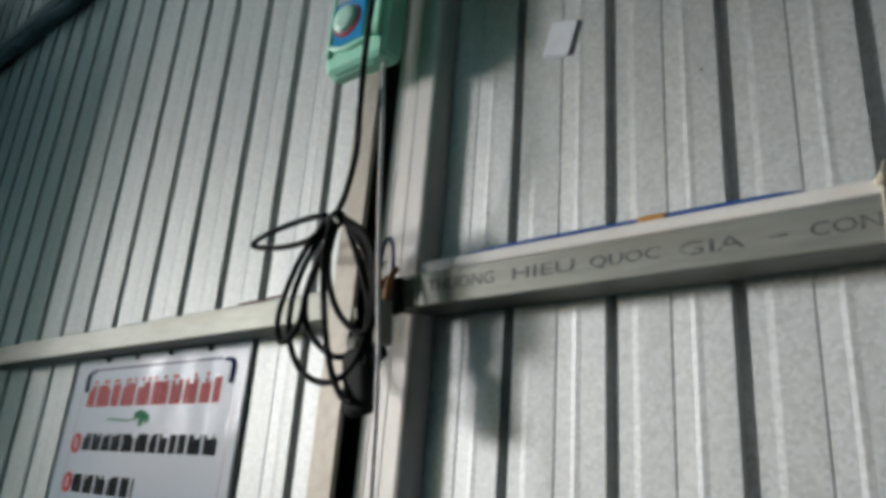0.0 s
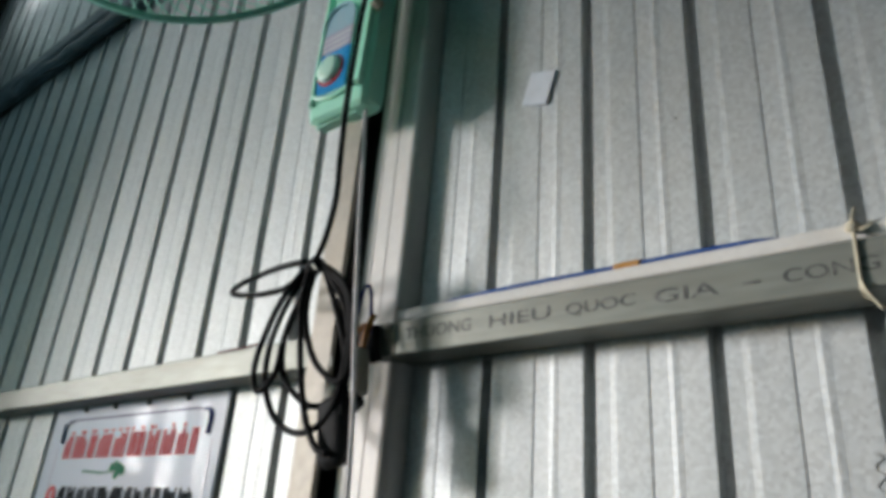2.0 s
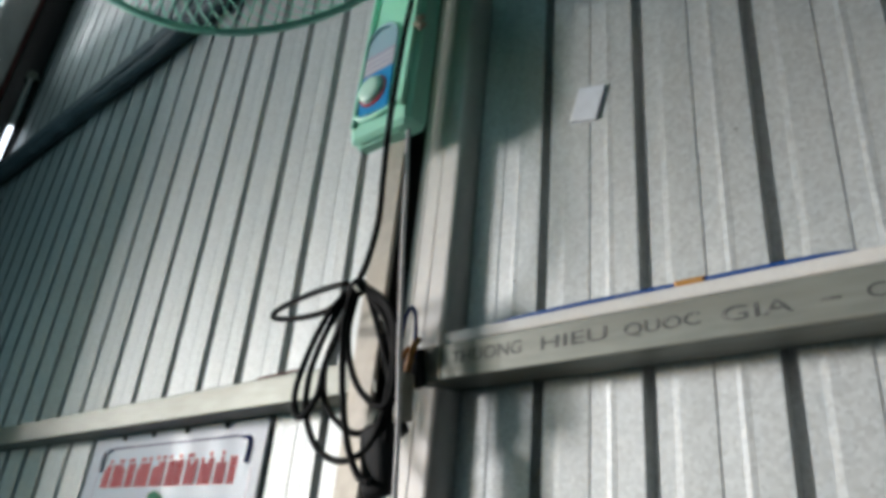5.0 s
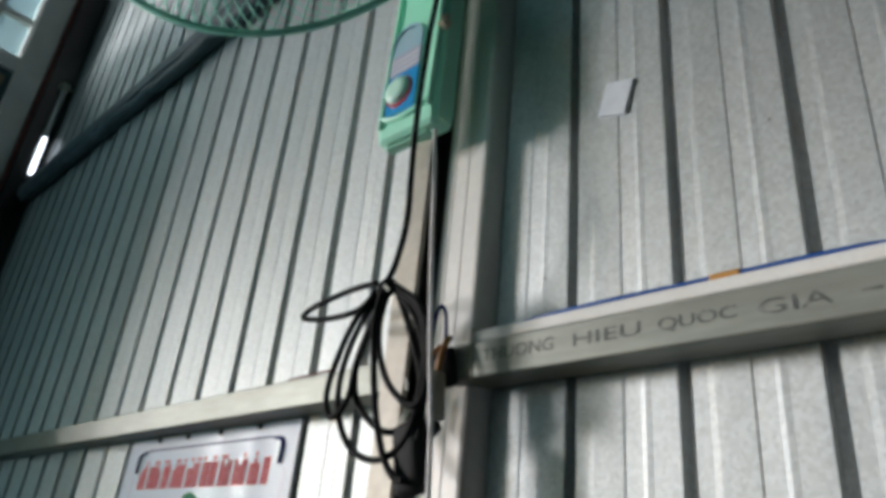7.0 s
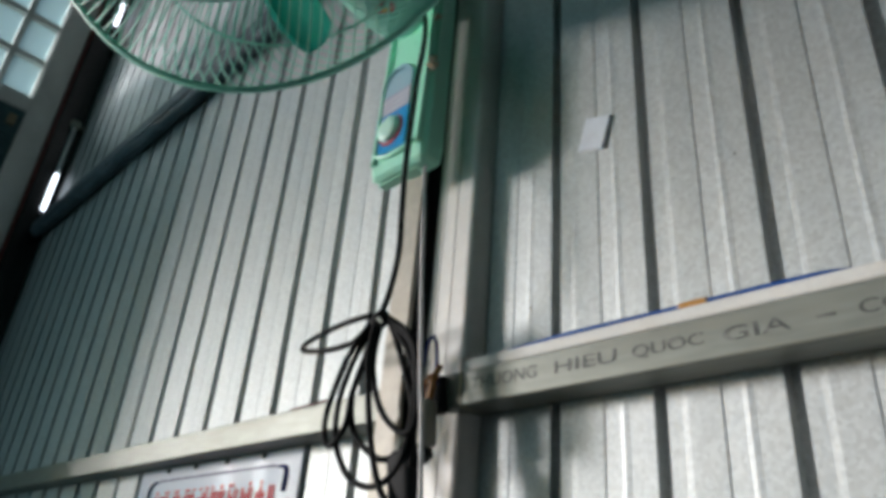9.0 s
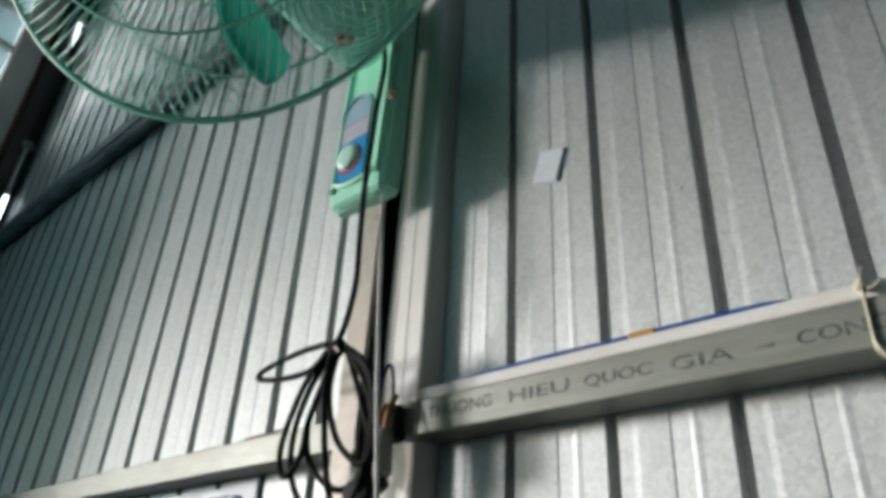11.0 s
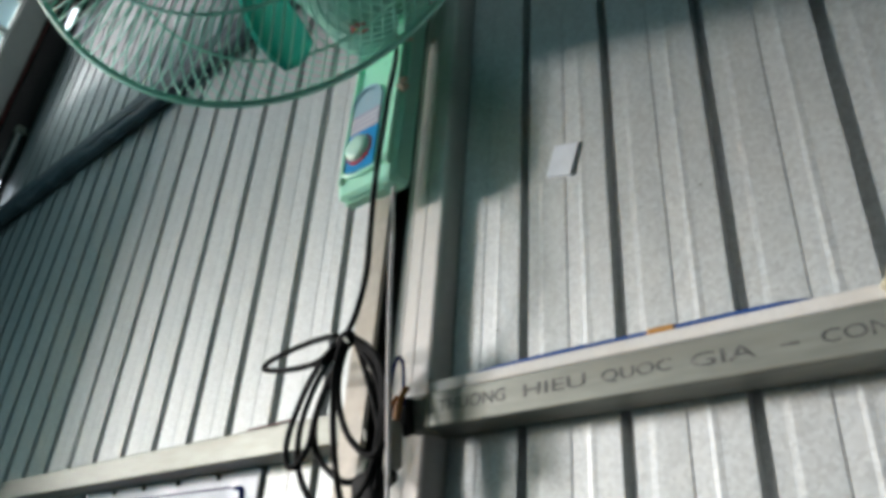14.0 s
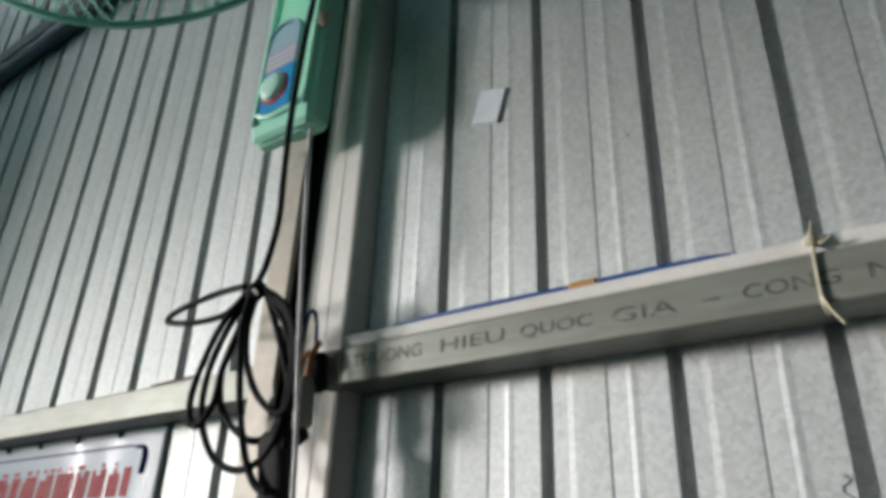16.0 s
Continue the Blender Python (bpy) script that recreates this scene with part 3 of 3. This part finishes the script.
# ---- wall fan ----
def wall_fan():
    """Swivelled and tilted mint-green wall fan: control box on the post, head on a neck, wire cage."""
    t = thing("wall_fan", "mint green plastic wall fan with wire cage", "fan")
    xl, xr, yf, yb, zb, zt = -0.808, -0.681, 0.632, 0.668, 2.092, 2.52
    # Housing: a bevelled tapering shell with a rounded foot.
    bm = bmesh.new()
    rings = []
    for z, inset, back in ((zb - 0.009, 0.014, 0.0), (zb - 0.003, 0.004, 0.0), (zb + 0.015, 0.0, 0.0), (zt - 0.03, 0.010, 0.0), (zt, 0.022, 0.0)):
        a, b, c, cr = xl + inset, xr - inset * 0.5, 0.012, 0.009
        yy = yf + inset * 0.6
        rings.append([bm.verts.new(p) for p in ((a + 0.058, yb, z), (a, yy + c * 0.6, z), (a + c, yy, z), (b - cr, yy, z), (b, yy + cr * 0.7, z), (b, yb, z))])
    for p, q in zip(rings, rings[1:]):
        for k in range(6):
            bm.faces.new((p[k], p[(k + 1) % 6], q[(k + 1) % 6], q[k]))
    bm.faces.new(rings[0][::-1])
    bm.faces.new(rings[-1])
    bmesh.ops.bevel(bm, geom=[e for e in bm.edges if len(e.link_faces) == 2 and e.calc_face_angle() > 0.3], offset=0.003, segments=2, affect="EDGES")
    house = part("control_box", bm, M_MINT, t)
    part("wall_bracket", box(-0.727, -0.698, yb - 0.002, WALL - 0.0505, zb + 0.03, zt - 0.03, 0.003), M_MINT, house)
    # Raised rim round the front panel.
    rim = []
    cx, hw = (xl + xr) / 2 + 0.001, 0.050
    for k in range(13):
        a = math.pi * (1 + k / 12)
        rim.append((cx + hw * math.cos(a), yf - 0.001, zb + 0.040 + 0.020 * math.sin(a)))
    rim = [(cx - hw, yf + 0.004, zt - 0.06)] + rim + [(cx + hw, yf + 0.004, zt - 0.06)]
    part("rim", spline(rim, 0.0048, 8, 4), M_MINT, house, smooth=True)
    # Label plates.
    lx0, lx1 = xl + 0.008, xr - 0.046
    fy = yf + 0.0022
    part("label_plate", box(lx0, lx1, fy - 0.0045, fy, zb + 0.030, zb + 0.105, 0.0005), M_LABELBLUE, house, "blue printed label")
    part("label_plate", box(lx0 + 0.001, lx1, fy - 0.0043, fy + 0.0005, zb + 0.1055, zb + 0.143, 0.0005), M_LABELMAUVE, house, "mauve striped label")
    for k in range(3):
        part("stripe", box(lx0 + 0.002, lx1 - 0.001, fy - 0.0049, fy - 0.004, zb + 0.110 + 0.010 * k, zb + 0.1145 + 0.010 * k), M_LABELWHITE, house)
    arch = [(lx0 + 0.001, zb + 0.1435), (lx1, zb + 0.1435), (lx1, zb + 0.160)]
    w = (lx1 - lx0) / 2
    arch += [(lx0 + w + w * math.cos(radians(a)), zb + 0.162 + 0.038 * math.sin(radians(a))) for a in range(0, 181, 15)]
    bm = bmesh.new()
    front, rear = [bm.verts.new((x, fy - 0.004, z)) for x, z in arch], [bm.verts.new((x, fy + 0.0008, z)) for x, z in arch]
    bm.faces.new(front)
    for k in range(len(arch)):
        bm.faces.new((front[k], front[(k + 1) % len(arch)], rear[(k + 1) % len(arch)], rear[k]))
    part("label_plate", bm, M_LABELPALE, house, "pale blue arched label")
    crescent = [(lx0 + w + w * 0.86 * math.cos(radians(a)), fy - 0.0042, zb + 0.158 + 0.034 * math.sin(radians(a))) for a in range(60, 196, 15)]
    part("crescent", spline(crescent, 0.0042, 8, 4, flat=0.14), M_LABELTEAL, house, "teal printed crescent")
    kx, kz = lx0 + w - 0.001, zb + 0.072
    part("dial_ring", moved(lathe([(0.027, 0), (0.027, 0.0012)], 32), pose(kx + 0.003, fy - 0.0045, kz - 0.003, 90)), M_RED, house, "red printed dial ring")
    part("dial_plate", moved(lathe([(0.0245, 0), (0.0245, 0.0016)], 32), pose(kx + 0.001, fy - 0.0046, kz, 90)), M_LABELPALE, house)
    part("knob", moved(lathe([(0.0225, 0), (0.0225, 0.005), (0.0205, 0.0075), (0.012, 0.0085)], 32), pose(kx, fy - 0.004, kz, 90)), M_KNOB, house, smooth=True)
    for z, r in ((zb + 0.160, 0.011), (zb + 0.175, 0.008), (zb + 0.262, 0.008)):
        blob = lathe([(0.002, -r * 0.4), (r, -r * 0.2), (r * 0.8, r * 0.3), (0.002, r * 0.5)], 10)
        for v in blob.verts:
            v.co += 0.35 * r * Vector(noise.noise_vector(v.co * 200 + Vector((z * 50, 0, 0))))
        part("glue_blob", moved(blob, pose(xr - 0.006, yf + 0.003, z, 70, 0, 30)), M_GLUE, house, "dried beige glue blob")
    part("foot_lip", box(xl + 0.012, xr - 0.03, yf + 0.014, yf + 0.030, zb - 0.012, zb - 0.0085, 0.001), M_MINT, house)

    # Head: local +z is the blowing direction.
    a, el, R = radians(FAN[3]), radians(FAN[4]), FAN[5]
    n = Vector((math.cos(el) * math.sin(a), -math.cos(el) * math.cos(a), math.sin(el)))
    m = Matrix.Translation(FAN[:3]) @ n.to_track_quat("Z", "Y").to_matrix().to_4x4()
    motor = part("motor_housing", lathe([(0.020, -0.475), (0.044, -0.465), (0.053, -0.43), (0.056, -0.37), (0.060, -0.20), (0.058, -0.12), (0.046, -0.085), (0.02, -0.08)], 36), M_MOTOR, t, smooth=True)
    motor.matrix_basis = m
    part("sticker", moved(lathe([(0.0135, 0), (0.0135, 0.0032)], 20), pose(0, 0, 0)), M_RED, motor, "round red sticker").matrix_basis = pose(0, 0, 0)
    sticker = motor.children[0]
    back = m @ Vector((0, 0, -0.43))
    neck = part("neck", spline([(-0.748, 0.652, zt - 0.10), (-0.748, 0.640, zt - 0.03), (-0.742, 0.60, zt - 0.005), tuple((Vector((-0.742, 0.59, zt - 0.02)) + back) / 2), tuple(back)], 0.042, 20, 6), M_MINT, t, smooth=True)
    sticker.matrix_basis = m.inverted() @ Matrix.Translation(STICKER) @ (Vector((0.0, 0.47, -0.88))).to_track_quat("Z", "Y").to_matrix().to_4x4()
    part("dots", moved(lathe([(0.0075, 0.003), (0.0075, 0.0038)], 12), pose(0, 0, 0)), M_YELLOW, sticker, "yellow print")
    # Blades.
    for k in range(3):
        bm = bmesh.new()
        rows = []
        for i in range(13):
            s = i / 12
            r = 0.035 + s * (R * 0.83 - 0.035)
            half = radians(5 + 7 * math.sin(math.pi * min(1, 0.15 + 0.75 * s)) * (1 if s < 0.9 else 1 - 3.5 * (s - 0.9)))
            row_v = []
            for j in range(9):
                u = j / 8 * 2 - 1
                ang = u * half + 0.5 * s
                row_v.append(bm.verts.new((r * math.cos(ang), r * math.sin(ang), 0.022 * u - 0.02 - 0.012 * (1 - u * u))))
            rows.append(row_v)
        for p, q in zip(rows, rows[1:]):
            for j in range(8):
                bm.faces.new((p[j], p[j + 1], q[j + 1], q[j]))
        bmesh.ops.solidify(bm, geom=bm.faces[:], thickness=0.002)
        blade = part("blade", bm, M_BLADE, t, "glossy green blade", smooth=True)
        blade.matrix_basis = m @ pose(0, 0, 0, 0, 0, BLADE_TURN + 120 * k)
    hub = part("hub", lathe([(0.04, -0.045), (0.042, -0.005), (0.034, 0.008), (0.012, 0.014)], 28), M_BLADE, t, smooth=True)
    hub.matrix_basis = m
    # Cage: rim, inner rings, swirled wires in front and behind.
    def hoop(r, h, thick, name, parent_label=""):
        o = part(name, spline([(r * math.cos(2 * math.pi * k / 24), r * math.sin(2 * math.pi * k / 24), h) for k in range(24)], thick, 8, 5, True), M_CAGE, t, parent_label, smooth=True)
        o.matrix_basis = m
        return o
    rimhoop = hoop(R, 0.0, 0.0036, "cage_rim", "thick green plastic rim")
    hoop(R * 0.74, 0.052, 0.0016, "front_hoop")
    hoop(R * 0.74, -0.068, 0.0016, "rear_hoop")
    hoop(R * 0.42, 0.064, 0.0018, "front_hoop")
    hoop(R * 0.45, -0.085, 0.0018, "rear_hoop")
    cap = part("front_badge", lathe([(0.042, 0.062), (0.044, 0.068), (0.036, 0.074), (0.01, 0.076)], 30), M_MINT, t, smooth=True)
    cap.matrix_basis = m

    def wire_mesh(depth, swirl, name):
        pts = []
        for s in (0.0, 0.06, 0.14, 0.3, 0.5, 0.7, 0.85, 1.0):
            r = R - s * (R - 0.040)
            h = depth * (1 - (1 - min(1, s * 2.2)) ** 2) * (0.82 + 0.18 * s)
            ang = swirl * math.sin(math.pi * s) + swirl * 0.6 * s
            pts.append((r * math.cos(ang), r * math.sin(ang), h))
        me = mesh_of(spline(pts, 0.00088, 4, 2), name)
        me.materials.append(M_CAGE)
        for p in me.polygons:
            p.use_smooth = True
        return me
    fw, bw = wire_mesh(0.064, 0.24, "front_wire"), wire_mesh(-0.085, -0.40, "rear_wire")
    for k in range(120):
        w_ = new("front_wire", fw)
        w_.parent = rimhoop
        w_.matrix_basis = pose(0, 0, 0, 0, 0, 360 * k / 120)
    for k in range(96):
        w_ = new("rear_wire", bw)
        w_.parent = rimhoop
        w_.matrix_basis = pose(0, 0, 0, 0, 0, 360 * k / 96 + 2)
    return t


FAN = (-0.506, 0.235, 2.163, 32, -25, 0.252)
BLADE_TURN = 135
STICKER = Vector((-0.6440, 0.5040, 2.2400))
wall_fan()


# ---- cord, plug and cluster ----
def power_cord():
    t = thing("power_cord", "black fan cord hung in a loose coil by the post", "cord")
    r = 0.0041
    K = Vector((-0.734, 0.632, 1.847))
    part("cord", spline([(-0.688, 0.560, 2.40), (-0.688, 0.612, 2.33), (-0.697, 0.618, 2.215), (-0.699, 0.617, 2.08), (-0.696, 0.618, 1.985), (-0.696, 0.621, 1.925), (-0.712, 0.626, 1.872), tuple(K)], r, 10, 8), M_CORD, t, smooth=True)

    def loop(dy, *way):
        """One hanging turn of the coil, given by where it passes in the plane of the coil."""
        n = len(way) - 1
        part("coil_loop", spline([(x, K.y + dy + 0.004 * math.sin(2.6 * k / n), z) for k, (x, z) in enumerate(way)], r, 10, 7), M_CORD, t, smooth=True)
    loop(-0.008, (-0.742, 1.848), (-0.794, 1.850), (-0.859, 1.845), (-0.892, 1.838), (-0.891, 1.829), (-0.834, 1.819), (-0.776, 1.819), (-0.745, 1.835))
    loop(-0.004, (-0.746, 1.839), (-0.784, 1.803), (-0.810, 1.752), (-0.818, 1.716), (-0.809, 1.690), (-0.792, 1.689), (-0.774, 1.711), (-0.769, 1.748), (-0.755, 1.780), (-0.735, 1.827))
    loop(0.002, (-0.744, 1.839), (-0.778, 1.799), (-0.799, 1.751), (-0.800, 1.705), (-0.785, 1.672), (-0.760, 1.646), (-0.724, 1.633), (-0.692, 1.638), (-0.672, 1.654), (-0.661, 1.680), (-0.656, 1.720), (-0.657, 1.762), (-0.675, 1.805), (-0.722, 1.841))
    loop(0.006, (-0.739, 1.838), (-0.767, 1.786), (-0.779, 1.749), (-0.771, 1.710), (-0.746, 1.683), (-0.710, 1.664), (-0.677, 1.668), (-0.659, 1.683), (-0.653, 1.707), (-0.660, 1.750), (-0.682, 1.796), (-0.719, 1.837))
    loop(-0.005, (-0.732, 1.838), (-0.741, 1.797), (-0.736, 1.758), (-0.727, 1.713), (-0.714, 1.671), (-0.697, 1.636), (-0.677, 1.613), (-0.658, 1.607))
    loop(-0.001, (-0.727, 1.836), (-0.735, 1.796), (-0.729, 1.757), (-0.708, 1.719), (-0.682, 1.696), (-0.662, 1.688), (-0.649, 1.698), (-0.648, 1.733), (-0.654, 1.776), (-0.675, 1.813), (-0.717, 1.843))
    loop(0.009, (-0.720, 1.838), (-0.699, 1.798), (-0.682, 1.762), (-0.667, 1.728), (-0.658, 1.693), (-0.657, 1.651))
    part("wrap", moved(lathe([(0.006, -0.013), (0.0105, -0.009), (0.0115, 0.002), (0.0095, 0.011), (0.005, 0.014)], 14), pose(K.x + 0.004, K.y - 0.001, K.z - 0.006, 0, 55, 0)), M_CORD, t, smooth=True)
    for dx, dz, turn in ((0.018, -0.013, 40), (0.074, -0.140, 75)):
        part("tape_scrap", moved(box(-0.007, 0.007, -0.0008, 0.0008, -0.0018, 0.0018, 0.0006), pose(K.x + dx, K.y - 0.0125, K.z + dz, 0, turn, 0)), M_ADAPTER, t, "frayed pale tape scrap")
    plug = part("plug", box(-0.023, 0.022, -0.013, 0.013, -0.050, 0.032, 0.0125, 3), M_BLACKTAPE, t, "black taped plug", smooth=True)
    plug.matrix_basis = pose(-0.674, 0.650, 1.644, 0, -12, 0)
    return t


power_cord()

socket = thing("cable_adapter", "grubby white cable adapter wrapped in tape", "adapter", (-0.668, 0.667, 1.7058))
part("body", moved(box(-0.015, 0.014, -0.010, 0.012, -0.028, 0.030, 0.006, 3), pose(0, 0, 0, 0, -6, 0)), M_ADAPTER, socket, smooth=True)
part("tape", moved(box(-0.011, 0.009, -0.007, 0.008, -0.014, 0.010, 0.004, 3), pose(0.0, 0.002, -0.029, 0, -30, 0)), M_BLACKTAPE, socket, "black tape", smooth=True)
part("tape_flap", moved(box(-0.005, 0.005, -0.0012, 0.0012, -0.040, -0.012, 0.001), pose(-0.016, -0.012, 0.0, 0, 24, 8)), M_ADAPTER, socket, "loose pale tape end")
part("wire", spline([(0.004, 0.002, 0.028), (0.009, 0, 0.045), (0.011, 0.003, 0.062), (0.012, 0.008, 0.072)], 0.0042, 8, 6), M_BROWNWIRE, socket, "amber wire", smooth=True)
part("wire", spline([(-0.004, 0, 0.028), (-0.004, -0.003, 0.045), (0.002, 0.004, 0.062)], 0.0028, 8, 6), M_BROWNWIRE, socket, "amber wire", smooth=True)
part("wire", spline([(0.010, 0.006, 0.050), (0.009, 0.005, 0.075), (0.005, 0.005, 0.102), (-0.004, 0.006, 0.114), (-0.012, 0.006, 0.105), (-0.014, 0.004, 0.076)], 0.0023, 8, 6), M_NAVY, socket, "dark blue wire", smooth=True)
part("tape", moved(box(-0.016, 0.004, -0.004, 0.010, -0.023, 0.024, 0.005, 2), pose(0.013, 0.014, 0.040, 0, -12, 0)), M_BLACKTAPE, socket, "black tape", smooth=True)

rust = thing("wire_offcut", "thin rusty wire offcut lying on the rail", "wire")
part("strand", spline([(-1.00, WALL - 0.046, PT + 0.0016), (-0.96, WALL - 0.047, PT + 0.0020), (-0.925, WALL - 0.046, PT + 0.0032), (-0.895, WALL - 0.043, PT + 0.0060)], 0.0018, 6, 6), M_OXIDE, rust, smooth=True)

strap = thing("grey_cord", "thin grey cord hanging below the fan box", "cord")
part("cord", spline([(-0.704, 0.657, 2.088), (-0.684, 0.641, 2.045), (-0.667, 0.632, 1.98), (-0.657, 0.630, 1.896), (-0.648, 0.630, 1.818), (-0.639, 0.630, 1.745), (-0.629, 0.630, 1.678), (-0.622, 0.630, 1.614), (-0.619, 0.631, 1.555), (-0.618, 0.633, 1.50)], 0.0027, 8, 8, flat=0.8), M_GREYCORD, strap, smooth=True)
part("end_knob", moved(lathe([(0.003, 0.012), (0.009, 0.008), (0.011, -0.004), (0.007, -0.014)], 16), pose(-0.618, 0.633, 1.49)), M_BLUEWIRE, strap, "blue end knob", smooth=True)
